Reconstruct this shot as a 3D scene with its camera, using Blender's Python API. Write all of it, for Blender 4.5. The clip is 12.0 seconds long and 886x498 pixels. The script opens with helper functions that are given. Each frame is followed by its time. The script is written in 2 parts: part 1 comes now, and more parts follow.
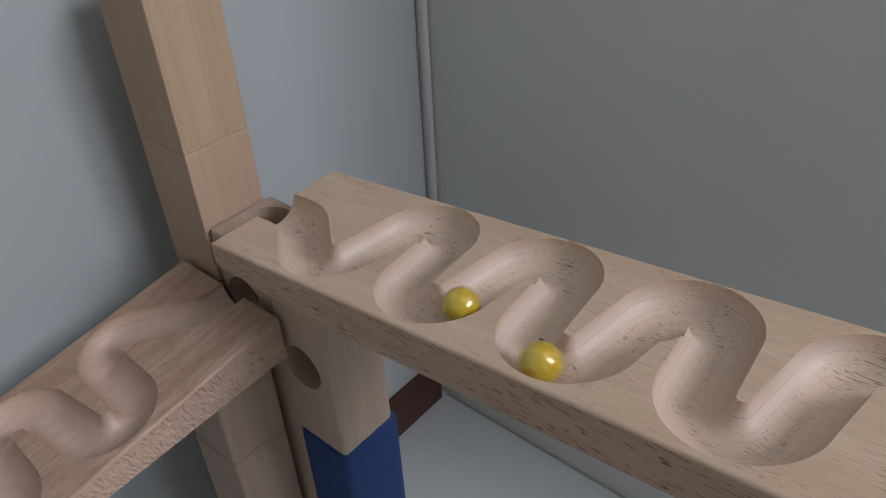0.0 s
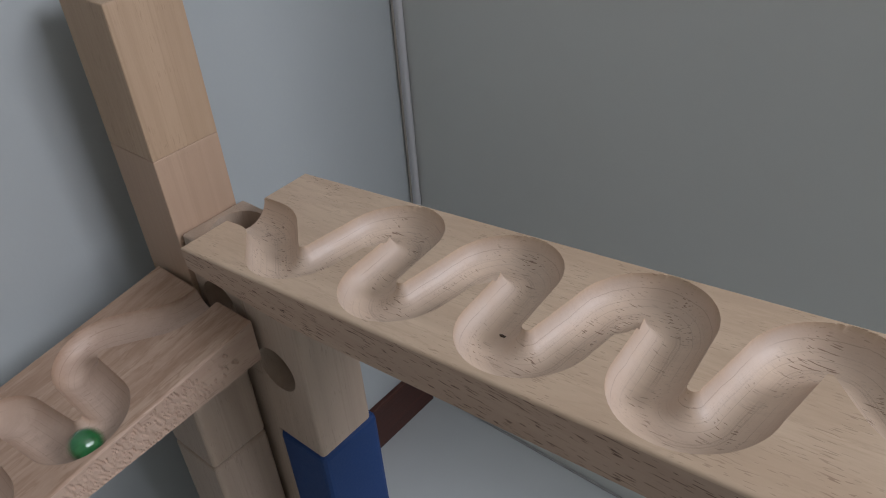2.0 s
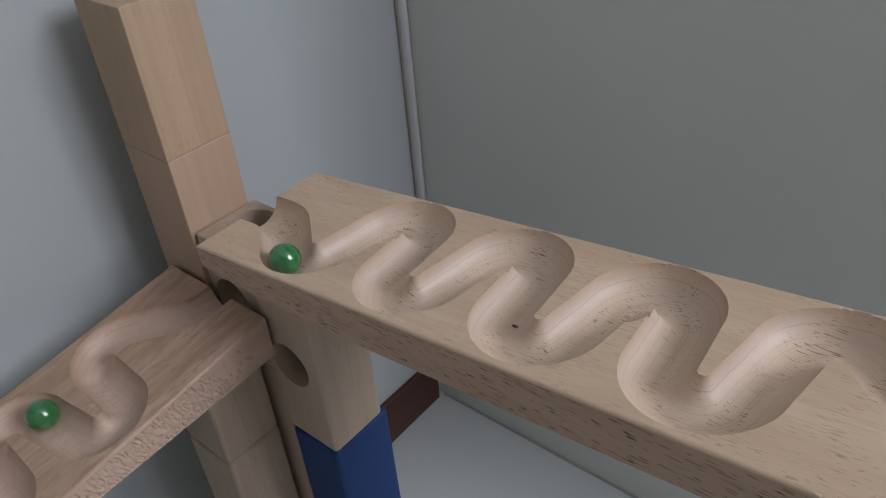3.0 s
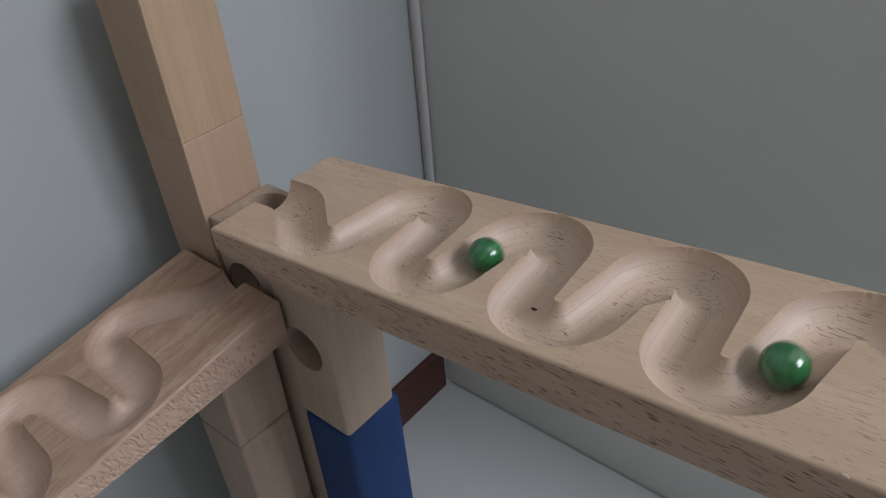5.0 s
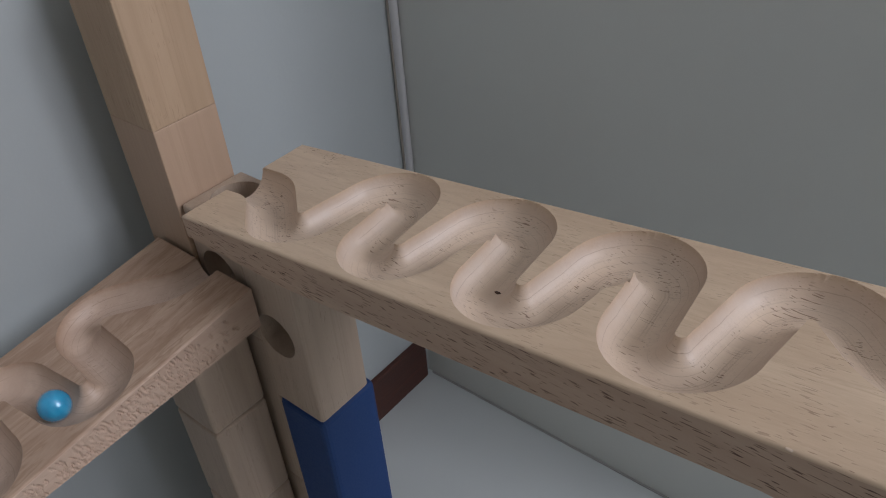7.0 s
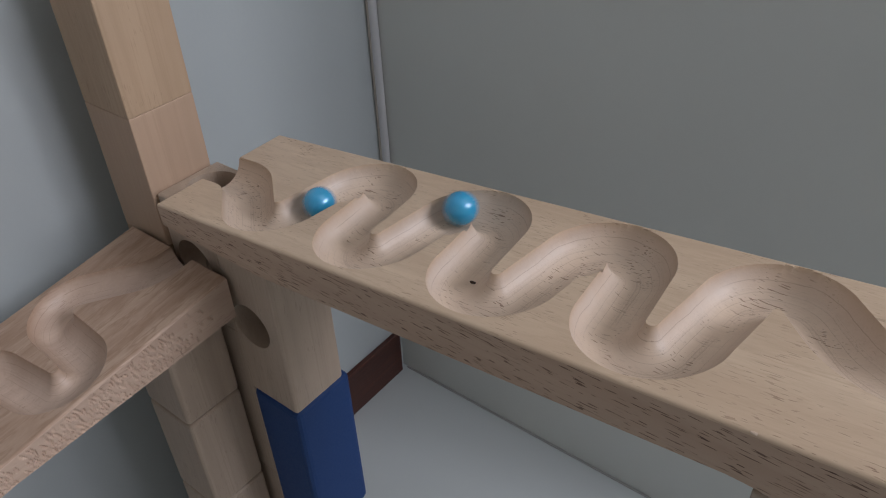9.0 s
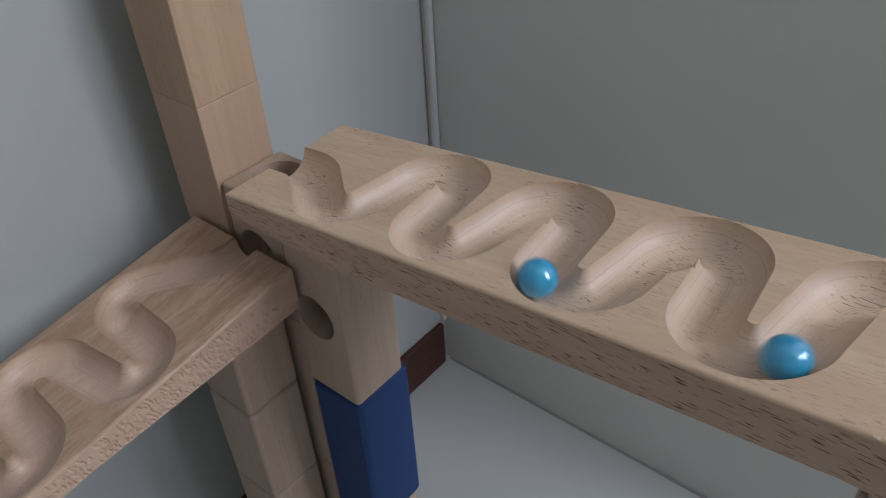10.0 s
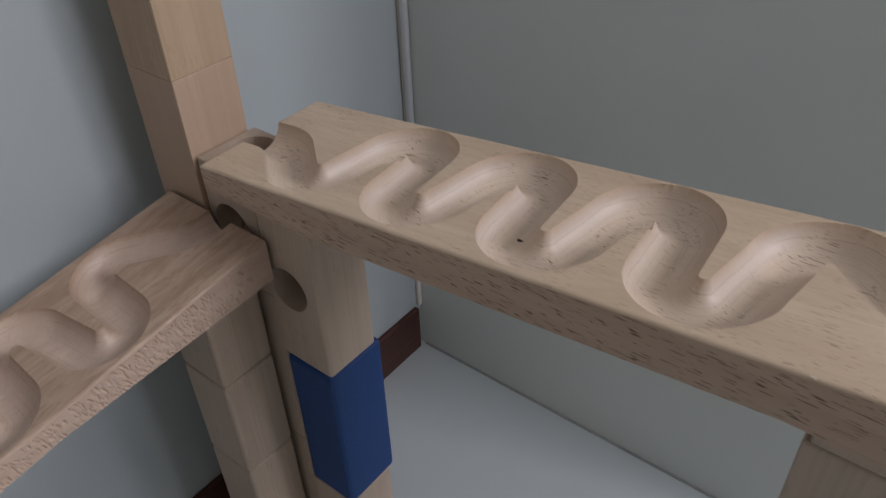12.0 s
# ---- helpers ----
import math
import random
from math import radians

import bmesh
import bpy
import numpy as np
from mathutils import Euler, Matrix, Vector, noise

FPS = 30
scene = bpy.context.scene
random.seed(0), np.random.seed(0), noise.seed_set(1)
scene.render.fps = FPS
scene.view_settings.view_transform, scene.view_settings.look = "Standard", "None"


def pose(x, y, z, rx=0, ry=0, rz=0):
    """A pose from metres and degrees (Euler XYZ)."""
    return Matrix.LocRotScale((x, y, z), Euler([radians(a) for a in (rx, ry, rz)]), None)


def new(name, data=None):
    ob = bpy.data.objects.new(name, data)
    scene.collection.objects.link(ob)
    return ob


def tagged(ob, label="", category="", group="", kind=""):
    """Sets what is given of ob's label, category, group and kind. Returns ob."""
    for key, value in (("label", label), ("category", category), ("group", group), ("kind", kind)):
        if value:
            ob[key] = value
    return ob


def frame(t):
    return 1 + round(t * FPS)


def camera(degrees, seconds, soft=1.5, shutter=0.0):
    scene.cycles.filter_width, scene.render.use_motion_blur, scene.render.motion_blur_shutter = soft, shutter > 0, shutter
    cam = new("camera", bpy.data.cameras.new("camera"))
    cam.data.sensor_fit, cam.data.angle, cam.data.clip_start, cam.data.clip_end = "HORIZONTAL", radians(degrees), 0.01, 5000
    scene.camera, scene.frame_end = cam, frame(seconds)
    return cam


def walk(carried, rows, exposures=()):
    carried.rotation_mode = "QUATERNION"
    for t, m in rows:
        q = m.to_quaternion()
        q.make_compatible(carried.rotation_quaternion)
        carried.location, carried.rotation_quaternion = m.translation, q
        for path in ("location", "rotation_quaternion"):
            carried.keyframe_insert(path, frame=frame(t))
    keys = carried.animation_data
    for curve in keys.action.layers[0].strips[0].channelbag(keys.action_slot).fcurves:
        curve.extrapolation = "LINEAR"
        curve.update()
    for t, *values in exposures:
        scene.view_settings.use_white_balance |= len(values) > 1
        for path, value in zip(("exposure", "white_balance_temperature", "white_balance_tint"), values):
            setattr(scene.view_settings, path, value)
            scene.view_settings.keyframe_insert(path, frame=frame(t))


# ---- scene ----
cam = camera(60.25, 12.0, soft=1.1, shutter=0.3)
FLOOR = -39.4  # the floor under the end of the upper track, in centimetres
ROWS = [
    (0.0, 31.824, -16.980, 21.470, 39.667, -36.343, 2.365),
    (0.5, 31.690, -16.575, 21.585, 39.483, -36.411, 2.693),
    (1.0, 31.792, -16.154, 21.537, 39.446, -36.589, 3.077),
    (1.5, 31.305, -15.884, 20.685, 39.564, -36.644, 3.455),
    (2.0, 33.353, -16.046, 21.291, 39.163, -36.106, 3.624),
    (2.5, 33.466, -16.700, 21.426, 38.827, -35.831, 4.158),
    (4.5, 33.430, -17.344, 21.293, 38.723, -36.261, 3.833),
    (5.0, 32.955, -17.582, 21.106, 39.030, -36.509, 3.868),
    (5.5, 33.209, -17.372, 21.237, 39.145, -36.369, 3.984),
    (6.0, 33.682, -17.252, 21.285, 38.879, -36.514, 3.784),
    (6.5, 33.877, -17.234, 21.058, 38.625, -36.599, 3.609),
    (7.0, 34.098, -17.300, 20.915, 38.416, -36.967, 3.609),
    (9.0, 34.368, -17.660, 20.782, 37.339, -37.105, 2.034),
    (9.5, 34.125, -18.054, 21.292, 37.633, -37.134, 1.991),
    (10.0, 32.126, -18.697, 20.582, 38.948, -37.788, 2.646),
    (10.5, 31.213, -19.182, 21.053, 39.604, -37.773, 2.157),
    (11.0, 30.538, -19.411, 21.251, 39.694, -37.926, 1.990),
    (11.5, 31.316, -19.567, 21.832, 39.034, -37.735, 1.810),
    (12.0, 33.535, -19.686, 20.094, 37.850, -37.934, 1.634),
]
walk(cam, [(t, pose(x / 100, y / 100, (z - FLOOR) / 100, 90 + pitch, roll, yaw)) for t, x, y, z, yaw, pitch, roll in ROWS], ((0.0, 0.0), (1.0, -0.05), (2.5, 0.04), (4.5, -0.03), (7.2, -0.04), (9.0, 0.03), (12.0, -0.02)))

# ---- light ----
NORTH, WEST, EAST, SOUTH, TOP = 25.4, -6.6, 205.0, -260.0, 225.0
PIER, BACK = 34.0, 150.0  # the north wall ends here; the room goes on behind it to its back wall
WIN = (0.0, 84.0, 78.0, 182.0)  # the window in the east wall: y from, y to, z from, z to

world = bpy.data.worlds.new("sky")
scene.world = world
world.use_nodes = True
sky = world.node_tree.nodes.new("ShaderNodeTexSky")
sky.sky_type, sky.sun_disc = "NISHITA", False
sky.sun_elevation, sky.sun_rotation = radians(35), radians(200)
world.node_tree.links.new(sky.outputs[0], world.node_tree.nodes["Background"].inputs[0])
world.node_tree.nodes["Background"].inputs[1].default_value = 0.08


def window_light(y0, y1, z0, z1, watts):
    lamp = bpy.data.lights.new("window_light", "AREA")
    lamp.shape, lamp.size, lamp.size_y, lamp.energy = "RECTANGLE", (z1 - z0) / 100, (y1 - y0) / 100, watts
    lamp.color = (0.955, 0.972, 1.09)
    ob = new("window_light", lamp)
    ob.matrix_world = pose((EAST - 0.5) / 100, (y0 + y1) / 200, ((z0 + z1) / 2 - FLOOR) / 100, 0, 90, 0)
    return ob


MID = (WIN[0] + WIN[1]) / 2
window_light(WIN[0] + 3, MID - 3, WIN[2] + 3, WIN[3] - 3, 17.3)
window_light(MID + 3, WIN[1] - 3, WIN[2] + 3, WIN[3] - 3, 17.3)
scene.view_settings.exposure = 0.0


# ---- materials ----
class Nodes:
    def __init__(self, name):
        self.mat = bpy.data.materials.new(name)
        self.mat.use_nodes = True
        self.tree = self.mat.node_tree
        self.bsdf = self.tree.nodes["Principled BSDF"]
        self.coord = self.tree.nodes.new("ShaderNodeTexCoord").outputs["Object"]

    def add(self, kind, **values):
        node = self.tree.nodes.new("ShaderNode" + kind)
        for key, value in values.items():
            socket = node.inputs[key.replace("_", " ")]
            if isinstance(value, bpy.types.NodeSocket):
                self.tree.links.new(value, socket)
            else:
                socket.default_value = value
        return node

    def link(self, a, b):
        self.tree.links.new(a, b)

    def mapped(self, scale, spin=(0, 0, 0), shift=None):
        node = self.add("Mapping", Vector=self.coord, Scale=scale, Rotation=spin)
        if shift is not None:
            self.link(shift, node.inputs["Location"])
        return node.outputs[0]

    def noise(self, vector, scale, detail=3.0, rough=0.5, distort=0.0):
        return self.add("TexNoise", Vector=vector, Scale=scale, Detail=detail, Roughness=rough, Distortion=distort).outputs["Fac"]

    def ramp(self, fac, stops):
        node = self.add("ValToRGB", Fac=fac)
        e = node.color_ramp.elements
        while len(e) < len(stops):
            e.new(0.5)
        for n, (at, colour) in enumerate(stops):
            e[n].position = at
            e[n].color = (*colour, 1) if len(colour) == 3 else (colour[0],) * 3 + (1,)
        return node.outputs[0]

    def mix(self, fac, a, b, blend="MIX"):
        node = self.tree.nodes.new("ShaderNodeMix")
        node.data_type, node.blend_type = "RGBA", blend
        for n, v in ((0, fac), (6, a), (7, b)):
            if isinstance(v, bpy.types.NodeSocket):
                self.link(v, node.inputs[n])
            else:
                node.inputs[n].default_value = (*v, 1) if isinstance(v, tuple) and len(v) == 3 else v
        return node.outputs[2]

    def bump(self, height, strength, depth, before=None):
        node = self.add("Bump", Height=height, Strength=strength, Distance=depth)
        if before is not None:
            self.link(before, node.inputs["Normal"])
        return node.outputs[0]

    def shell(self, colour, rough, normal=None):
        for v, name in ((colour, "Base Color"), (rough, "Roughness"), (normal, "Normal")):
            if v is None:
                continue
            if isinstance(v, bpy.types.NodeSocket):
                self.link(v, self.bsdf.inputs[name])
            else:
                self.bsdf.inputs[name].default_value = (*v, 1) if isinstance(v, tuple) else v
        return self.mat


def wood(name, light, dark, fleck, axis=0, flecks=0.6, rough=0.5, mill=False, spread=0.1, lit_pale=0.55, fresh=(0.69, 0.56, 0.46), ring=1.0):
    """Beech: soft growth bands, fine fibres along the axis and short dark flecks; mill: cutter lines along the groove."""
    n = Nodes(name)
    rand = n.add("ObjectInfo").outputs["Random"]
    shift = n.add("CombineXYZ", X=rand, Y=rand, Z=rand).outputs[0]

    def along(long, across):
        s = [across] * 3
        s[axis] = long
        return n.mapped(tuple(s), shift=shift)

    bands = n.noise(along(3.0, 60 * ring), 1.0, 4, 0.6, 0.8)
    fibre = n.noise(along(60, 1500), 1.0, 3, 0.6)
    cloud = n.noise(n.coord, 25, 3, 0.6)
    dashes = n.noise(along(170, 1700), 1.0, 0.0, 0.4)
    sparse = n.noise(n.coord, 70, 2, 0.5)
    col = n.ramp(bands, [(0.32, dark), (0.66, light)])
    rings = n.noise(along(4.0, 330), 1.0, 2, 0.5, 0.3)
    col = n.mix(n.ramp(rings, [(0.52, (0.0,)), (0.60, (0.75,)), (0.66, (0.0,))]), col, dark)
    col = n.mix(n.ramp(fibre, [(0.35, (0.22,)), (0.65, (0.0,))]), col, dark)
    col = n.mix(n.ramp(cloud, [(0.35, (0.25,)), (0.7, (0.0,))]), col, dark)
    mask = n.ramp(dashes, [(0.68, (0.0,)), (0.71, (1.0,))])
    mask = n.mix(1.0, mask, n.ramp(sparse, [(0.44, (spread,)), (0.6, (1.0,))]), "MULTIPLY")
    mask = n.mix(1.0, mask, (flecks,) * 3, "MULTIPLY")
    if mill:
        reach = n.add("Attribute")
        reach.attribute_name = "mill"
        share = n.add("MapRange", Value=reach.outputs["Fac"], From_Max=10.0).outputs[0]
        mask = n.mix(1.0, mask, n.ramp(share, [(0.11, (0.85,)), (0.13, (0.4,)), (0.3, (0.4,)), (0.42, (1.0,))]), "MULTIPLY")
        inside = n.ramp(share, [(0.12, (0.5,)), (0.128, (0.0,))])
        col = n.mix(inside, col, fresh)
        # end grain shows darker and browner where the cut faces along the plank
        facing = n.add("SeparateXYZ", Vector=n.tree.nodes["Texture Coordinate"].outputs["Normal"]).outputs[0]
        turned = n.tree.nodes.new("ShaderNodeMath")
        turned.operation = "ABSOLUTE"
        n.link(facing, turned.inputs[0])
        col = n.mix(n.ramp(turned.outputs[0], [(0.3, (0.0,)), (0.9, (0.5,))]), col, (0.46, 0.30, 0.20))
        mask = n.mix(1.0, mask, n.ramp(turned.outputs[0], [(0.25, (1.0,)), (0.6, (0.12,))]), "MULTIPLY")
        # window light put into the colour: groove walls facing +x turn paler, patchily
        lit_walls = n.ramp(facing, [(0.25, (0.0,)), (0.75, (lit_pale,))])
        lit_walls = n.mix(1.0, lit_walls, n.ramp(n.noise(n.coord, 55, 3, 0.6), [(0.3, (0.45,)), (0.6, (1.0,))]), "MULTIPLY")
        lit_walls = n.mix(1.0, lit_walls, n.ramp(share, [(0.12, (1.0,)), (0.128, (0.0,))]), "MULTIPLY")
        col = n.mix(lit_walls, col, (0.62, 0.54, 0.485))
    col = n.mix(mask, col, fleck)
    normal = n.bump(fibre, 0.3, 0.0003)
    normal = n.bump(n.add("Invert", Color=mask).outputs[0], 0.4, 0.0003, normal)
    if mill:
        wobble = n.noise(n.coord, 90, 2, 0.5)
        lane = n.add("MapRange", Value=wobble, To_Min=-0.05, To_Max=0.05).outputs[0]
        total = n.tree.nodes.new("ShaderNodeMath")
        n.link(reach.outputs["Fac"], total.inputs[0])
        n.link(lane, total.inputs[1])
        one = n.tree.nodes.new("ShaderNodeTexNoise")
        one.noise_dimensions = "1D"
        n.link(total.outputs[0], one.inputs["W"])
        one.inputs["Scale"].default_value, one.inputs["Detail"].default_value = 9.0, 1.0
        lines = n.ramp(one.outputs["Fac"], [(0.59, (0.0,)), (0.615, (0.32,)), (0.64, (0.0,))])
        patchy = n.ramp(n.noise(n.coord, 45, 2, 0.5), [(0.36, (0.0,)), (0.5, (1.0,))])
        lines = n.mix(1.0, lines, patchy, "MULTIPLY")
        within = n.ramp(share, [(0.122, (1.0,)), (0.127, (0.0,))])
        lines = n.mix(1.0, lines, within, "MULTIPLY")
        col = n.mix(lines, col, fleck)
        cutter = n.mix(1.0, one.outputs["Fac"], within, "MULTIPLY")
        normal = n.bump(cutter, 0.16, 0.0005, normal)
    return n.shell(col, rough, normal)


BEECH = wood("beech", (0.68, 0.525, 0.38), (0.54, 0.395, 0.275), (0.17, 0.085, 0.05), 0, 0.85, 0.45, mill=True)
BEECH_RED = wood("beech_reddish", (0.58, 0.425, 0.32), (0.33, 0.205, 0.135), (0.15, 0.075, 0.045), 0, 0.35, 0.45, mill=True, fresh=(0.66, 0.52, 0.43), ring=1.6, lit_pale=0.2)
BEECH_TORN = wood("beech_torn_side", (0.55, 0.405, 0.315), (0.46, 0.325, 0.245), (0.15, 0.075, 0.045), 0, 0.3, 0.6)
# flat-sawn side: denser flecks, plus the side's shade put into a darker base
BEECH_FLAT_SHADED = wood("beech_flat_sawn_shaded_side", (0.54, 0.395, 0.295), (0.44, 0.305, 0.22), (0.12, 0.06, 0.035), 0, 1.0, 0.55, spread=0.75)
BEECH_PINK = wood("beech_pinkish", (0.49, 0.345, 0.245), (0.43, 0.30, 0.21), (0.25, 0.15, 0.10), 2, 0.1)
BEECH_UP = wood("beech_upright", (0.49, 0.35, 0.235), (0.41, 0.285, 0.185), (0.22, 0.13, 0.08), 2, 0.3)
BEECH_GREY = wood("beech_greyed", (0.49, 0.385, 0.30), (0.41, 0.315, 0.24), (0.2, 0.14, 0.1), 2, 0.3)


KNOT_COLOUR = (0.06, 0.03, 0.018)


def plain_paint(name, colour, rough, grain=350.0, depth=0.0002, stain=0.06):
    n = Nodes(name)
    big = n.noise(n.coord, 4.5, 4, 0.6)
    fine = n.noise(n.coord, grain, 3, 0.6)
    low = tuple(c * (1 - stain) for c in colour)
    col = n.ramp(big, [(0.3, low), (0.7, colour)])
    return n.shell(col, n.ramp(fine, [(0.3, (rough - 0.06,)), (0.7, (rough + 0.06,))]), n.bump(fine, 0.35, depth))


# light balance put into the colours: west wall lowered, north wall raised
WALL_DIMMED = plain_paint("wall_paint_dimmed", (0.395, 0.425, 0.43), 0.6)
NORTH_WALL_LIFTED = plain_paint("north_wall_paint_lifted", (0.665, 0.685, 0.66), 0.55)
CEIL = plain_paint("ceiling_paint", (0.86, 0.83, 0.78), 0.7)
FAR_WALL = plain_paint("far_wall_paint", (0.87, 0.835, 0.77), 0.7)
LINO = plain_paint("pale_floor", (0.47, 0.50, 0.50), 0.62, 500, 0.0001, 0.04)
WHITE = plain_paint("white_plastic", (0.93, 0.92, 0.94), 0.35, 200, 0.00005, 0.02)
KNOT = plain_paint("knot", KNOT_COLOUR, 0.6, 900, 0.0002, 0.3)
FRAME = plain_paint("white_frame", (0.75, 0.75, 0.73), 0.4, 200, 0.00005, 0.03)
TRIM = plain_paint("corner_strip", (0.66, 0.60, 0.55), 0.6)
SEAL = plain_paint("seal", (0.30, 0.30, 0.29), 0.6)
BLUE = plain_paint("blue_stain", (0.008, 0.048, 0.185), 0.7, 700, 0.0002, 0.2)
BROWN = wood("dark_baseboard", (0.085, 0.024, 0.014), (0.042, 0.013, 0.009), (0.02, 0.008, 0.006), 1, 0.5, 0.5)


def marble_glass(name, colour, pale, deep):
    n = Nodes(name)
    swirl = n.noise(n.mapped((90, 90, 220)), 1.0, 3, 0.55, 1.6)
    col = n.ramp(swirl, [(0.3, deep), (0.5, colour), (0.72, pale)])
    n.bsdf.inputs["Coat Weight"].default_value = 1.0
    n.bsdf.inputs["Coat Roughness"].default_value = 0.03
    n.bsdf.inputs["Metallic"].default_value = 0.08
    n.bsdf.inputs["Specular IOR Level"].default_value = 0.6
    return n.shell(col, 0.10)


YELLOW = marble_glass("yellow_pearl", (0.62, 0.44, 0.03), (0.72, 0.60, 0.16), (0.50, 0.30, 0.015))
GREEN = marble_glass("green_pearl", (0.022, 0.17, 0.05), (0.06, 0.27, 0.10), (0.010, 0.085, 0.025))
SKYBLUE = marble_glass("blue_gloss", (0.03, 0.34, 0.60), (0.06, 0.42, 0.68), (0.02, 0.27, 0.52))

GLASS = bpy.data.materials.new("window_glass")
GLASS.use_nodes = True
GLASS.node_tree.nodes["Principled BSDF"].inputs["Transmission Weight"].default_value = 1.0
GLASS.node_tree.nodes["Principled BSDF"].inputs["Roughness"].default_value = 0.0


# ---- building helpers (sizes in centimetres) ----
def finish(ob, bm, smooth=False):
    bmesh.ops.scale(bm, vec=(0.01, 0.01, 0.01), verts=bm.verts)
    bmesh.ops.recalc_face_normals(bm, faces=bm.faces)
    for f in bm.faces:
        f.smooth = smooth
    bm.to_mesh(ob.data)
    bm.free()
    return ob


def part(name, bm, material, parent=None, label="", smooth=False):
    ob = new(name, bpy.data.meshes.new(name))
    ob.data.materials.append(material)
    finish(ob, bm, smooth)
    if parent is not None:
        ob.parent = parent
    if label:
        tagged(ob, label)
    return ob


def at(ob, x, y, z):
    ob.location = (x / 100, y / 100, (z - FLOOR) / 100)
    return ob


def box_bm(x0, x1, y0, y1, z0, z1, bevel=0.0, segments=2):
    bm = bmesh.new()
    bmesh.ops.create_cube(bm, size=1)
    for v in bm.verts:
        v.co = Vector(((x0 + x1) / 2 + v.co.x * (x1 - x0), (y0 + y1) / 2 + v.co.y * (y1 - y0), (z0 + z1) / 2 + v.co.z * (z1 - z0)))
    if bevel:
        bmesh.ops.bevel(bm, geom=bm.edges[:], offset=bevel, segments=segments, affect="EDGES", profile=0.5)
    return bm


def structure(name, box, material, label, category, bevel=0.0):
    x0, x1, y0, y1, z0, z1 = box
    ob = part(name, box_bm(x0, x1, y0, y1, z0, z1, bevel), material)
    at(ob, 0, 0, 0)
    return tagged(ob, label, category, kind="structure")


# ---- the room ----
structure("floor", (WEST - 20, EAST + 20, SOUTH, BACK, FLOOR - 5, FLOOR), LINO, "pale grey smooth floor covering", "floor")
structure("ceiling", (WEST - 20, EAST + 20, SOUTH, BACK, TOP, TOP + 5), CEIL, "plain painted ceiling", "ceiling")
structure("wall_west", (WEST - 20, WEST, SOUTH, BACK, FLOOR, TOP), WALL_DIMMED, "pale grey painted wall with a brown baseboard", "wall")
structure("wall_north", (WEST, PIER, NORTH, NORTH + 20, FLOOR, TOP), NORTH_WALL_LIFTED, "grey painted wall turned away from the window", "wall")
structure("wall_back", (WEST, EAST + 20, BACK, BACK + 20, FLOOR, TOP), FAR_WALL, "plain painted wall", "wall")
structure("wall_south", (WEST - 20, EAST + 20, SOUTH - 20, SOUTH, FLOOR, TOP), FAR_WALL, "plain painted wall", "wall")


def wall_with_window():
    bm = bmesh.new()
    y0, y1, z0, z1 = WIN
    for a, b, c, d in ((SOUTH, y0, FLOOR, TOP), (y1, BACK, FLOOR, TOP), (y0, y1, FLOOR, z0), (y0, y1, z1, TOP)):
        piece = box_bm(EAST, EAST + 20, a, b, c, d)
        mesh = bpy.data.meshes.new("piece")
        piece.to_mesh(mesh)
        piece.free()
        bm.from_mesh(mesh)
        bpy.data.meshes.remove(mesh)
    wall = at(part("wall_east", bm, FAR_WALL), 0, 0, 0)
    tagged(wall, "plain painted wall round the window", "wall", kind="structure")
    window = at(new("window_1"), 0, 0, 0)
    tagged(window, "white two-light window giving daylight", "window", kind="structure")
    for a, b, c, d in ((y0, y1, z0, z0 + 3), (y0, y1, z1 - 3, z1), (y0, y0 + 3, z0 + 3, z1 - 3), (y1 - 3, y1, z0 + 3, z1 - 3), (MID - 3, MID + 3, z0 + 3, z1 - 3)):
        part("window_frame", box_bm(EAST + 0.2, EAST + 6, a, b, c, d, 0.3), FRAME, window)
    for a, b in ((y0 + 3, MID - 3), (MID + 3, y1 - 3)):
        pane = part("pane", box_bm(EAST + 2, EAST + 2.4, a, b, z0 + 3, z1 - 3), GLASS, window, "clear window pane")
        pane.visible_shadow = False
    part("window_sill", box_bm(EAST - 4, EAST - 0.1, y0 - 3, y1 + 3, z0 - 2.5, z0 - 0.2, 0.3), FRAME, window)


wall_with_window()

base_w = structure("baseboard", (WEST, WEST + 0.6, SOUTH, NORTH - 0.75, FLOOR, FLOOR + 5.5), BROWN, "dark reddish-brown wooden baseboard along the wall", "baseboard", 0.12)
structure("trim", (WEST, WEST + 0.42, NORTH - 0.55, NORTH - 0.02, FLOOR + 5.55, TOP), TRIM, "narrow beige sealing strip up the corner", "trim", 0.1)


def corner_pipe():
    bm = bmesh.new()
    bmesh.ops.create_cone(bm, cap_ends=True, segments=24, radius1=0.34, radius2=0.34, depth=TOP + 19)
    pipe = part("corner_pipe", bm, WHITE, smooth=True)
    at(pipe, WEST + 0.6, NORTH - 0.36, (TOP - 19) / 2)
    tagged(pipe, "thin white plastic cable pipe up the corner", "pipe")


corner_pipe()
structure("skirting_seal", (WEST + 0.65, PIER, NORTH - 0.25, NORTH, FLOOR, FLOOR + 0.12), SEAL, "thin grey sealing bead along the floor", "trim", 0.05)


# ---- the wooden blocks ----
def block(x0, x1, y0, y1, z0, z1, material, label, bevel=0.14):
    cx, cy = (x0 + x1) / 2, (y0 + y1) / 2
    ob = part("toy_block", box_bm(x0 - cx, x1 - cx, y0 - cy, y1 - cy, 0, z1 - z0, bevel, 3), material)
    at(ob, cx, cy, z0)
    return tagged(ob, label, "toy block", group="stacked toy blocks")


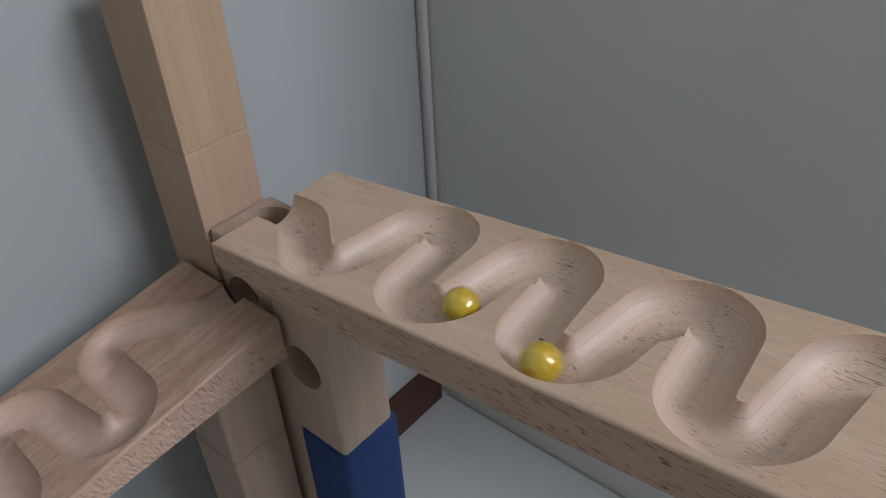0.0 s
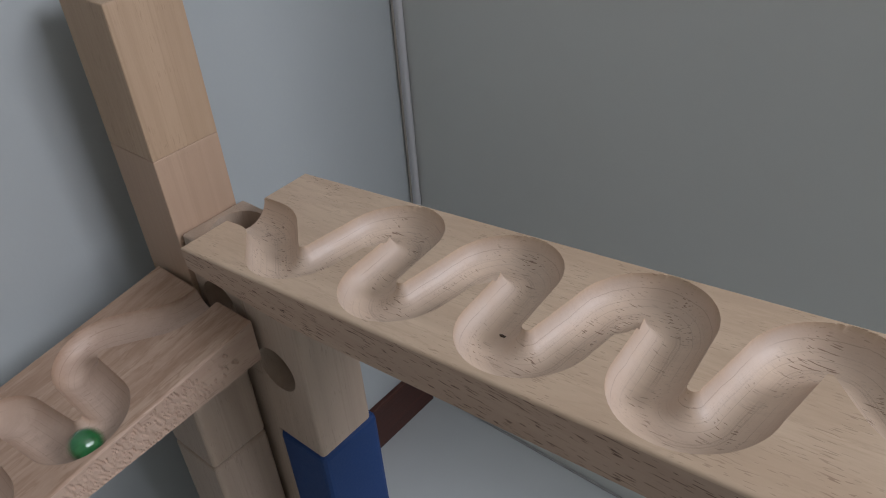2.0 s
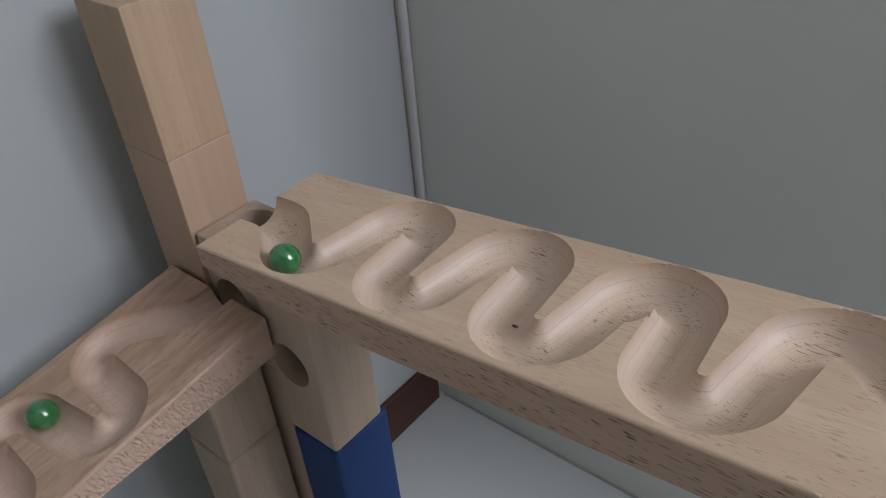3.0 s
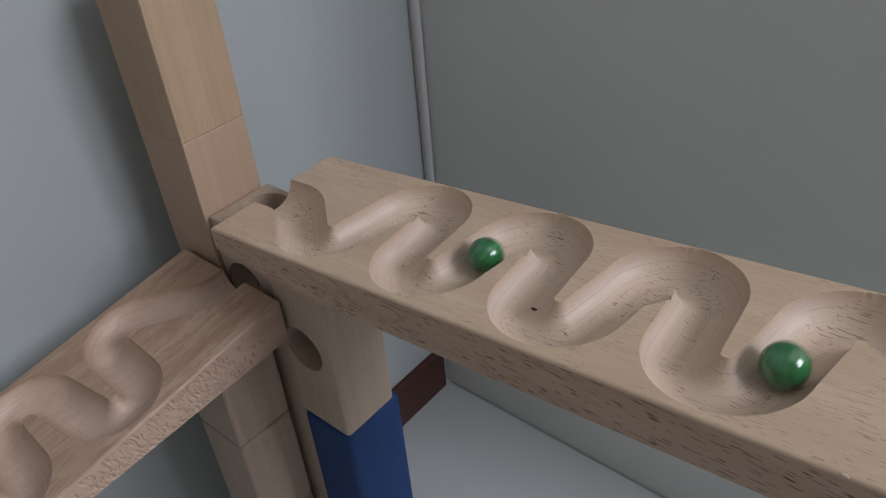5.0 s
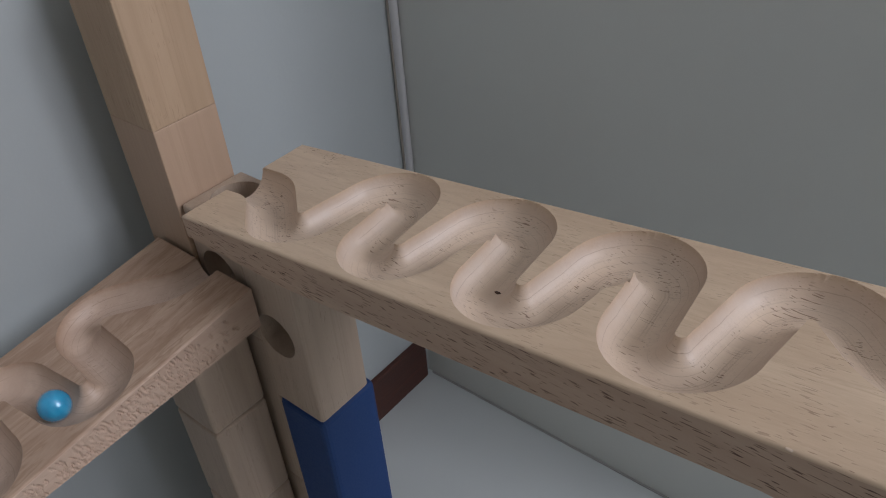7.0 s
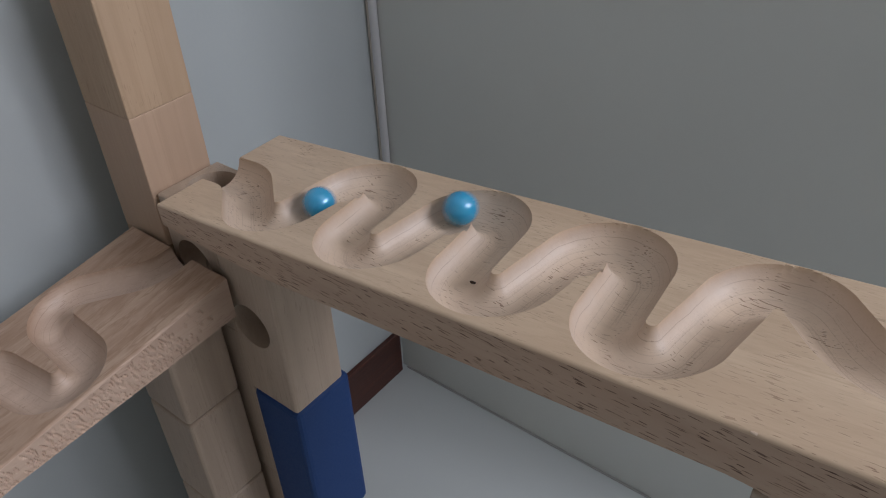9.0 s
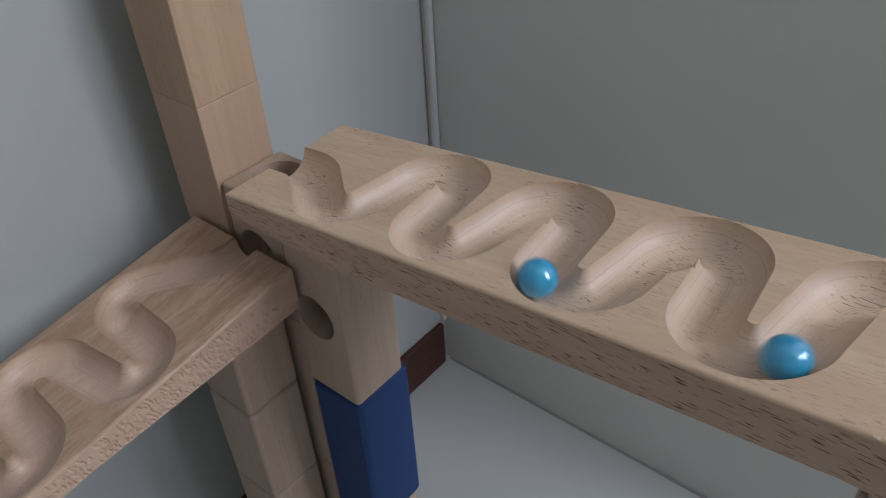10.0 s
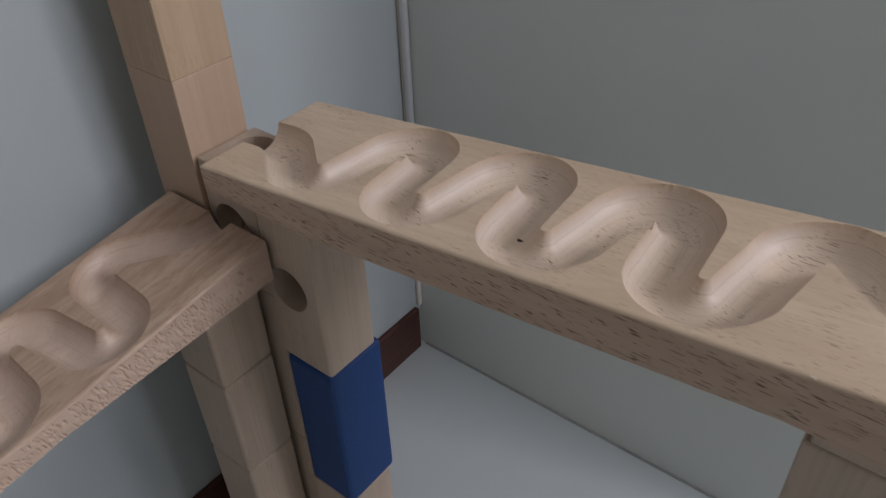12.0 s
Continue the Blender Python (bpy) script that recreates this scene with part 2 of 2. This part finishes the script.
def drilled(x0, x1, y0, y1, z0, z1, holes, material, label, bevel=0.14):
    """A block with round holes: each (axis, a, b, radius, from, to)."""
    cx, cy = (x0 + x1) / 2, (y0 + y1) / 2
    ob = part("toy_block", box_bm(x0 - cx, x1 - cx, y0 - cy, y1 - cy, 0, z1 - z0, bevel, 3), material)
    at(ob, cx, cy, z0)
    for axis, a, b, r, lo, hi in holes:
        bm = bmesh.new()
        bmesh.ops.create_cone(bm, cap_ends=True, segments=40, radius1=r, radius2=r, depth=hi - lo)
        mid = (lo + hi) / 2
        if axis == "z":
            bm.transform(Matrix.Translation((a - cx, b - cy, mid - z0)))
        else:
            bm.transform(Matrix.Translation((a - cx, mid - cy, b - z0)) @ Matrix.Rotation(radians(90), 4, "X"))
        tool = part("tool", bm, material)
        at(tool, cx, cy, z0)
        cut = ob.modifiers.new("drill", "BOOLEAN")
        cut.operation, cut.solver, cut.object = "DIFFERENCE", "EXACT", tool
        bpy.context.view_layer.update()
        mesh = bpy.data.meshes.new_from_object(ob.evaluated_get(bpy.context.evaluated_depsgraph_get()))
        ob.modifiers.clear()
        ob.data = mesh
        bpy.data.objects.remove(tool)
    return tagged(ob, label, "toy block", group="stacked toy blocks")


PLAIN = "natural beech toy block in a stacked column"
for z0, z1 in ((3.15, 11.15), (-4.85, 3.15), (-12.85, -4.85), (-20.85, -12.85), (-28.85, -20.85), (-36.85, -28.85), (FLOOR, -36.85)):
    block(-4.06, 0.0, 0.0, 4.0, z0, z1, BEECH_PINK if z0 == -4.85 else BEECH_UP, "warm beech toy block in the tall tower", 0.07)
drilled(0.12, 4.5, 0.2, 4.4, -9.3, -1.3, (("z", 2.1, 2.5, 1.5, -6.6, 0), ("y", 2.1, -5.2, 1.45, -1, 2.6)), BEECH_GREY, "greyish beech block with a drop hole through it")
for z0, z1 in ((-22.4, -9.3), (-30.4, -22.4), (FLOOR, -30.4)):
    block(0.3, 4.5, 0.25, 4.2, z0, z1, BEECH_GREY, PLAIN)
drilled(4.62, 8.72, 0.0, 3.9, -13.5, -1.3, (("y", 6.3, -7.7, 1.45, -1, 3.0),), BEECH_GREY, "pale beech block with a round hole in its side", 0.25)
block(4.8, 8.75, -0.05, 4.4, -26.1, -13.5, BLUE, "blue-stained toy block under a drilled block", 0.4)
for z0, z1 in ((-33.6, -26.1), (FLOOR, -33.6)):
    block(4.7, 8.7, 0.0, 3.9, z0, z1, BEECH_GREY, PLAIN)
for z0, z1 in ((-14.2, -7.08), (-22.4, -14.2), (-30.6, -22.4), (FLOOR, -30.6)):
    block(-0.5, 3.65, -4.0, -0.15, z0, z1, BEECH_GREY, "greyish beech block under the lower track", 0.3)
block(32.8, 36.8, 0.0, 4.0, -0.87, 1.3, BEECH_GREY, "thin beech spacer block under the upper track")
for z0, z1 in ((-8.87, -0.87), (-16.87, -8.87), (-24.87, -16.87), (-32.87, -24.87), (FLOOR, -32.87)):
    block(32.6, 36.7, 0.0, 4.0, z0, z1, BEECH_GREY, PLAIN)


# ---- the serpentine tracks ----
WIDE, TURN_R, GROOVE_R, DEEP = 8.36, 1.5, 1.28, 1.17
NEAR_R, FAR_R = 1.5, 1.41  # radii of the turns at either side
NEAR_V, FAR_V = 3.1, 5.5  # middles of the turns at either side


def centreline(first, across, pitch, entry, length, turns=8):
    """The groove's middle line (u along, v across): a run-in, turns that swap sides, a slanting run-out. across: from a near turn to the next far one."""
    pts = [(-1.2, entry[0][1]), (-0.4, entry[0][1])]

    def bow(p0, p1, p2, p3):
        for k in range(13):
            s = k / 12
            pts.append(tuple((1 - s) ** 3 * np.array(p0) + 3 * s * (1 - s) ** 2 * np.array(p1) + 3 * s * s * (1 - s) * np.array(p2) + s ** 3 * np.array(p3)))

    bow(*entry)
    u = first
    for n in range(turns):
        far = n % 2
        mid, bend, side = (FAR_V, FAR_R, 1) if far else (NEAR_V, NEAR_R, -1)
        last = n == turns - 1
        a0, a1 = radians(0 if n else 48), radians(132 if last else 180)
        for k in range(0 if n == 0 else 1, 25):
            a = a0 + (a1 - a0) * k / 24
            pts.append((u - bend * math.cos(a), mid + side * bend * math.sin(a)))
        step = pitch - across if far else across
        if not last:
            after = u + step - (NEAR_R if far else FAR_R)
            for k in range(1, 8):
                pts.append((u + bend + (after - u - bend) * k / 8, mid + ((NEAR_V if far else FAR_V) - mid) * k / 8))
            u += step
    x, y = pts[-1]
    pts.append((x + 1.5 * 0.67, y - 1.5 * 0.74))
    x, y = pts[-1]
    bow((x, y), (x + 0.75, y - 0.83), (x + 1.6, 4.1), (x + 3.2, 4.1))
    while pts[-1][0] < length + 0.5:
        pts.append((pts[-1][0] + 0.4, 4.1))
    line = [pts[0]]
    for p in pts[1:]:
        if math.dist(p, line[-1]) > 0.02:
            line.append(p)
    return np.array(line)


HALF = math.sqrt(GROOVE_R ** 2 - (GROOVE_R - DEEP) ** 2)


def groove_depth(d):
    """The round-nosed cutter's profile."""
    return np.where(d < HALF, np.sqrt(np.maximum(GROOVE_R ** 2 - d ** 2, 0)) - (GROOVE_R - DEEP), 0.0)


def distance(points, line, inner=(), trim=0.0):
    """How far points lie from the groove's middle; inner: shorter, shallower passes of the cutter inside the far turns; trim: a shallower groove, most at its start."""
    best = np.full(len(points), 1e9)
    for run, less in [(line, 0.0)] + [(p, 0.22) for p in inner]:
        for a, b in zip(run[:-1], run[1:]):
            ab = b - a
            k = np.clip(((points - a) @ ab) / (ab @ ab), 0, 1)
            best = np.minimum(best, np.hypot(*(points - a - k[:, None] * ab).T) + less)
    return best + trim * (1 + 2.2 * np.clip(1 - points[:, 0] / 3, 0, 1))


def inner_passes(first, across, pitch, turns=4):
    """The second, tighter pass that lowers the inside of each far turn."""
    out = []
    for n in range(turns - 1):
        mid = np.array((first + across + pitch * n, FAR_V))
        out.append(np.array([mid + 0.95 * np.array((-math.cos(a), math.sin(a))) for a in np.linspace(radians(-25), radians(42), 9)]))
    return out


def track_mesh(line, inner, trim, length, under, open_side, cell=0.06, round_edge=0.14):
    """A plank with a ball-nosed groove milled along the line; under(u) is its underside below the sloping top."""
    edge = [0.0, 0.01, 0.03, 0.07, 0.13, 0.2]
    us = np.r_[edge, np.linspace(0.28, length - 0.28, int(length / cell)), length - np.array(edge[::-1])]
    vs = np.r_[edge, np.linspace(0.28, WIDE - 0.28, int(WIDE / cell)), WIDE - np.array(edge[::-1])]
    uu, vv = np.meshgrid(us, vs, indexing="ij")
    flat = np.stack([uu.ravel(), vv.ravel()], 1)
    d = distance(flat, line, inner, trim)
    eps = 0.01
    near = np.abs(d - HALF) < 0.8 * cell
    grad = np.stack([distance(flat[near] + (eps, 0), line, inner, trim) - d[near], distance(flat[near] + (0, eps), line, inner, trim) - d[near]], 1) / eps
    size = np.linalg.norm(grad, axis=1)[:, None]
    inside = (flat[near] > 0.25).all(1) & (flat[near, 0] < length - 0.25) & (flat[near, 1] < WIDE - 0.25)
    move = np.clip((HALF - d[near])[:, None] * grad / np.maximum(size, 0.5) ** 2, -0.45 * cell, 0.45 * cell)
    flat[near] += move * inside[:, None]
    d = distance(flat, line, inner, trim)
    depth = groove_depth(d)
    r = round_edge

    def drop(w):
        return np.where(w < r, r - np.sqrt(np.maximum(r * r - (r - w) ** 2, 0)), 0.0)

    rim = np.maximum(drop(np.minimum(flat[:, 1], WIDE - flat[:, 1])), 0.7 * drop(np.minimum(flat[:, 0], length - flat[:, 0])))
    z = -np.maximum(depth, rim)
    nu, nv = len(us), len(vs)
    verts = [(u, v, h) for (u, v), h in zip(flat, z)]
    faces = [(i * nv + j, (i + 1) * nv + j, (i + 1) * nv + j + 1, i * nv + j + 1) for i in range(nu - 1) for j in range(nv - 1)]
    low = len(verts)
    for i in range(nu):
        verts += [(us[i], 0.0, under(us[i])), (us[i], WIDE, under(us[i]))]
    for i in range(nu - 1):
        a, b = low + 2 * i, low + 2 * i + 2
        faces += [(i * nv, a, b, (i + 1) * nv), (a, a + 1, b + 1, b)]
        if not open_side:
            faces.append((i * nv + nv - 1, (i + 1) * nv + nv - 1, b + 1, a + 1))
    for i, flip in ((0, False), (nu - 1, True)):
        row = len(verts)
        verts += [(us[i], vs[j], under(us[i])) for j in range(nv)]
        for j in range(nv - 1):
            q = (i * nv + j, i * nv + j + 1, row + j + 1, row + j)
            faces.append(q[::-1] if flip else q)
    mesh = bpy.data.meshes.new("track_plank")
    mesh.from_pydata([(x / 100, y / 100, h / 100) for x, y, h in verts], [], faces)
    mesh.polygons.foreach_set("use_smooth", [k < (nu - 1) * (nv - 1) for k in range(len(faces))])
    reach = mesh.attributes.new("mill", "FLOAT", "POINT")
    reach.data.foreach_set("value", np.r_[d, np.full(len(verts) - len(d), 9.0)].astype(np.float32))
    mesh.update()
    mesh.set_sharp_from_angle(angle=radians(33))
    return mesh


# upper track: along +x, rising away from the tower; lower track: along -y, falling away from the tower
UP_A, UP_Y, UP_S, UP_LEN = 2.96, -1.46, 0.119, 46.0
LOW_X, LOW_Y, LOW_Z, LOW_S, LOW_LEN = 5.55, -0.28, -4.33, 0.15, 44.0
UP_ROLL, UP_YAW = 0.018, -0.006
UP_LINE = centreline(5.83, 3.28, 6.37, ((1.0, 4.1), (2.0, 4.1), (2.6, 3.85), (3.3, 3.22)), UP_LEN)
LOW_LINE = centreline(5.67, 3.03, 6.2, ((0.2, 4.6), (1.2, 4.6), (1.9, 4.42), (2.6, 3.78)), LOW_LEN)


def shear(slope):
    m = Matrix.Identity(4)
    m[2][0] = slope
    return m


def build_track(name, line, inner, trim, length, slope, under, material, side, label, open_side=False):
    mesh = track_mesh(line, inner, trim, length, under, open_side)
    mesh.transform(shear(slope))
    for m in (material, side, BEECH_FLAT_SHADED):
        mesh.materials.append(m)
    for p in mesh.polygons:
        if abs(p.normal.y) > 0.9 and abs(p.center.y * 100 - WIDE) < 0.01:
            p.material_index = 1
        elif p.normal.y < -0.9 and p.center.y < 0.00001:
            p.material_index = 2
    ob = new(name, mesh)
    return tagged(ob, label, "marble track")


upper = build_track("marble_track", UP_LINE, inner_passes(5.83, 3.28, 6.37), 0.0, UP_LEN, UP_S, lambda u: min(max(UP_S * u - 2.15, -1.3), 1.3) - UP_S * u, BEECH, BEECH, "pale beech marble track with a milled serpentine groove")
at(upper, UP_A, UP_Y, 0)
upper.rotation_euler = (UP_ROLL, 0, UP_YAW)
lower = build_track("marble_track", LOW_LINE, (), 0.1, LOW_LEN, -LOW_S, lambda u: min(-7.08 - 0.05 * u - LOW_Z, -LOW_S * u - 1.45) + LOW_S * u, BEECH_RED, BEECH_TORN, "reddish beech marble track with a rough-sawn side", True)
at(lower, LOW_X - WIDE, LOW_Y, LOW_Z)
lower.rotation_euler = (0, 0, radians(-90))
# turned so that u runs along -y and v along x


def sawn_side():
    """The lower plank's side: a fine grid torn by slanting gouges where the saw lifted the grain."""
    rng = np.random.default_rng(7)
    us = np.r_[np.arange(0, 26, 0.05), np.linspace(26, LOW_LEN, 40)]
    rows = 46
    under = np.array([min(-7.08 - 0.05 * u - LOW_Z, -LOW_S * u - 1.45) for u in us])
    top = -LOW_S * us - 0.14
    k = np.linspace(0, 1, rows)
    uu = np.repeat(us[:, None], rows, 1)
    zz = top[:, None] + (under - top)[:, None] * k[None, :]
    deep = np.zeros_like(uu)
    for _ in range(900):
        cu = rng.uniform(1.4, 25)
        cz = -LOW_S * cu - rng.uniform(0.3, 2.3)
        long, thin, lean = rng.uniform(0.10, 0.30), rng.uniform(0.04, 0.085), radians(rng.normal(66, 9))
        if rng.random() > (1.0 if cu > 3.5 else 0.35):
            continue
        sel = np.abs(us - cu) < 0.4
        du, dz = uu[sel] - cu, zz[sel] - cz
        a = (du * math.cos(lean) + dz * math.sin(lean)) / long
        b = (-du * math.sin(lean) + dz * math.cos(lean)) / thin
        deep[sel] = np.maximum(deep[sel], rng.uniform(0.03, 0.1) * np.clip(1.25 - a * a - b * b, 0, 1))
    fade = np.minimum(np.minimum(k, 1 - k) / 0.05, 1)[None, :] * np.minimum(us / 0.3, 1)[:, None]
    vv = WIDE - deep * fade
    verts = np.stack([uu, vv, zz], 2).reshape(-1, 3) / 100
    faces = [(i * rows + j, i * rows + j + 1, (i + 1) * rows + j + 1, (i + 1) * rows + j) for i in range(len(us) - 1) for j in range(rows - 1)]
    mesh = bpy.data.meshes.new("sawn_side")
    mesh.from_pydata(verts.tolist(), [], faces)
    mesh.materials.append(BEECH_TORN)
    side = new("sawn_side", mesh)
    side.parent = lower
    tagged(side, "rough side torn by slanting saw gouges")


sawn_side()


def small_marks():
    """A dark knot and a pale chip on the upper plank."""
    bm = bmesh.new()
    bmesh.ops.create_uvsphere(bm, u_segments=16, v_segments=10, radius=1)
    u, v = 17.35, 3.2
    off = distance(np.array([(u, v)]), UP_LINE)[0]
    deep = float(groove_depth(off))
    bm.transform(Matrix.Translation((u, v, UP_S * u - deep + 0.01)) @ Matrix.Diagonal((0.19, 0.06, 0.07, 1)))
    part("knot", bm, KNOT, upper, "small dark knot in the groove", True)
    bm = bmesh.new()
    bmesh.ops.create_icosphere(bm, subdivisions=2, radius=1)
    for v in bm.verts:
        v.co *= 0.85 + 0.3 * noise.noise(v.co * 2)
    bm.transform(Matrix.Translation((29.4, 0.06, UP_S * 29.4 - 0.05)) @ Matrix.Diagonal((0.14, 0.07, 0.06, 1)))
    part("chip", bm, BEECH, upper, "pale splintered chip on the edge")


small_marks()


# ---- marbles ----
MARBLE = 0.8
SEAT = -DEEP + MARBLE


def up_point(u, v):
    return Vector((UP_A + u - UP_YAW * v, UP_Y + v + UP_YAW * u, UP_S * u + UP_ROLL * v + SEAT))


def low_point(u, v):
    return Vector((LOW_X - WIDE + v, LOW_Y - u, LOW_Z - LOW_S * u + SEAT))


def marble(material, label):
    bm = bmesh.new()
    bmesh.ops.create_uvsphere(bm, u_segments=40, v_segments=24, radius=MARBLE)
    return tagged(part("marble", bm, material, smooth=True), label, "marble", group="rolling marbles")


def leaning(line):
    """The line the marbles take: they climb the outside of each turn."""
    gap = np.r_[0, np.cumsum(np.hypot(*np.diff(line, axis=0).T))]
    even = np.arange(0, gap[-1], 0.2)
    p = np.stack([np.interp(even, gap, line[:, k]) for k in (0, 1)], 1)
    way = np.gradient(p, axis=0)
    way /= np.linalg.norm(way, axis=1)[:, None]
    bend = np.gradient(way, axis=0) / 0.2
    weights = np.hanning(15) / np.hanning(15).sum()
    bend = np.stack([np.convolve(bend[:, k], weights, "same") for k in (0, 1)], 1)
    tilt = np.radians(38) * np.clip(np.linalg.norm(bend, axis=1) * TURN_R, 0, 1)
    out = -bend / np.maximum(np.linalg.norm(bend, axis=1), 1e-6)[:, None]
    swing = GROOVE_R - MARBLE
    return p + out * (swing * np.sin(tilt))[:, None], swing * (1 - np.cos(tilt))


def whole_path():
    """The marbles' way: along the lower track to its end, up the drop hole, along the upper track."""
    low, low_rise = leaning(LOW_LINE)
    high, high_rise = leaning(UP_LINE)
    pts = [low_point(u, v) + Vector((0, 0, r)) for (u, v), r in zip(low[::-1], low_rise[::-1]) if 0.15 <= u <= LOW_LEN - 1]
    z0 = pts[-1].z
    pts += [Vector((1.7, 1.0, z0)), Vector((2.0, 1.9, z0 + 0.1)), Vector((2.1, 2.4, z0 + 0.6)), Vector((2.1, 2.55, z0 + 2.0)), Vector((2.15, 2.6, -0.7)), Vector((2.6, 2.7, -0.25))]
    pts += [up_point(u, v) + Vector((0, 0, r)) for (u, v), r in zip(high, high_rise) if 0.5 <= u <= UP_LEN - 1]
    length = [0.0]
    for a, b in zip(pts[:-1], pts[1:]):
        length.append(length[-1] + (b - a).length)
    return np.array([tuple(p) for p in pts]), np.array(length)


PATH, PATH_S = whole_path()


# seconds and centimetres along the way, marble by marble, with its place in the queue at either end
RUNS = [
    (YELLOW, 'glossy yellow pearl marble rolling in the groove', [(0, 124.2), (0.1, 126.7), (0.2, 129.5), (0.3, 132.1), (0.4, 135), (0.5, 137.6), (0.6, 140.5), (0.7, 142.8), (0.8, 145.2), (0.9, 147.3)]),
    (YELLOW, 'glossy yellow pearl marble rolling in the groove', [(0, 110.9), (0.1, 113.6), (0.2, 116.2), (0.3, 119), (0.4, 121.4), (0.5, 124.2), (0.6, 126.4), (0.7, 129), (0.8, 131.3), (0.9, 134.5), (1, 137.2), (1.1, 140.2), (1.2, 142.8), (1.3, 145.8)]),
    (GREEN, 'glossy green pearl marble rolling in the groove', [(1.5, 51.4), (1.8, 58.5), (1.9, 60.6), (2, 63.4), (2.1, 66.4), (2.2, 68.8), (2.3, 71.6), (2.4, 74.7), (2.5, 77.9), (2.7, 85.1), (4.3, 124), (4.4, 126.5), (4.5, 129.6), (4.6, 132.6), (4.7, 135.1), (4.8, 137.7), (4.9, 140.8), (5, 143.3), (5.1, 145.7), (5.2, 148.2)]),
    (GREEN, 'glossy green pearl marble rolling in the groove', [(2.7, 51.7), (3, 58.5), (3.3, 66.5), (3.5, 71.5), (3.7, 77.9), (3.9, 85.1), (4.3, 94.3), (4.4, 97.4), (4.5, 100.1), (4.6, 102.7), (4.7, 105), (4.8, 107.7), (4.9, 110.4), (5, 112.9), (5.1, 115.3), (5.2, 118.2), (5.3, 120.5), (5.4, 123.1), (5.5, 125.7), (5.6, 128.2), (5.7, 130.8), (5.8, 133.8), (5.9, 136.4), (6, 139.2), (6.1, 141.9), (6.2, 144.5), (6.3, 147.1), (6.4, 151.1), (6.5, 158)]),
    (SKYBLUE, 'glossy sky-blue marble rolling in the groove', [(6.6, 51.2), (6.8, 57.1), (6.9, 59.2), (7, 61), (7.1, 63.6), (7.2, 66.8), (7.3, 70), (7.55, 77.9), (7.75, 85.1), (8.8, 110.4), (8.9, 112.6), (9, 115), (9.1, 117.8), (9.2, 120.2), (9.3, 122.6), (9.4, 124.9), (9.5, 127.3), (9.6, 130.2), (9.7, 133.1), (9.8, 135.7), (9.9, 138.5), (10, 141.6), (10.1, 144.1), (10.2, 146.6)]),
    (SKYBLUE, 'glossy sky-blue marble rolling in the groove', [(7.38, 51.2), (7.58, 57.1), (7.98, 66.5), (8.33, 77.9), (8.53, 85.1), (8.8, 92), (8.9, 94.5), (9, 96.9), (9.1, 99.1), (9.2, 102), (9.3, 105), (9.4, 107.7), (9.5, 110), (9.6, 112.5), (9.7, 114.9), (9.8, 117.5), (9.9, 120), (10, 122.9), (10.1, 125.6), (10.2, 127.9), (10.3, 130.2), (10.4, 133.3), (10.5, 136.1), (10.6, 139.3), (10.7, 142.2), (10.8, 145.1)]),
]
PACE = 23.5  # centimetres a second where nothing else is known


def motions():
    for n, (material, label, knots) in enumerate(RUNS):
        ball = marble(material, label)
        first, last = max(0, n - 2) * -1.7 + 5.1, PATH_S[-1] - 1.7 * n
        t0, s0 = knots[0]
        t1, s1 = knots[-1]
        ts, ds = [k[0] for k in knots], [k[1] for k in knots]
        rows, turn, before = [], Matrix.Identity(3), None
        for f in range(0, 12 * FPS + 1):
            t = f / FPS
            s = float(np.interp(t, ts, ds))
            if t < t0:
                s = max(first, s0 - PACE * (t0 - t))
            if t > t1:
                s = min(last, s1 + PACE * (t - t1))
            p = Vector([float(np.interp(s, PATH_S, PATH[:, k])) for k in range(3)])
            if before is not None and (p - before).length > 1e-4:
                step = p - before
                axis = Vector((0, 0, 1)).cross(step)
                if axis.length > 1e-5:
                    turn = Matrix.Rotation(min(step.length / MARBLE, 1.3), 3, axis.normalized()) @ turn
            before = p
            rows.append((t, Matrix.Translation((p.x / 100, p.y / 100, (p.z - FLOOR) / 100)) @ turn.to_4x4()))
        walk(ball, rows)


motions()
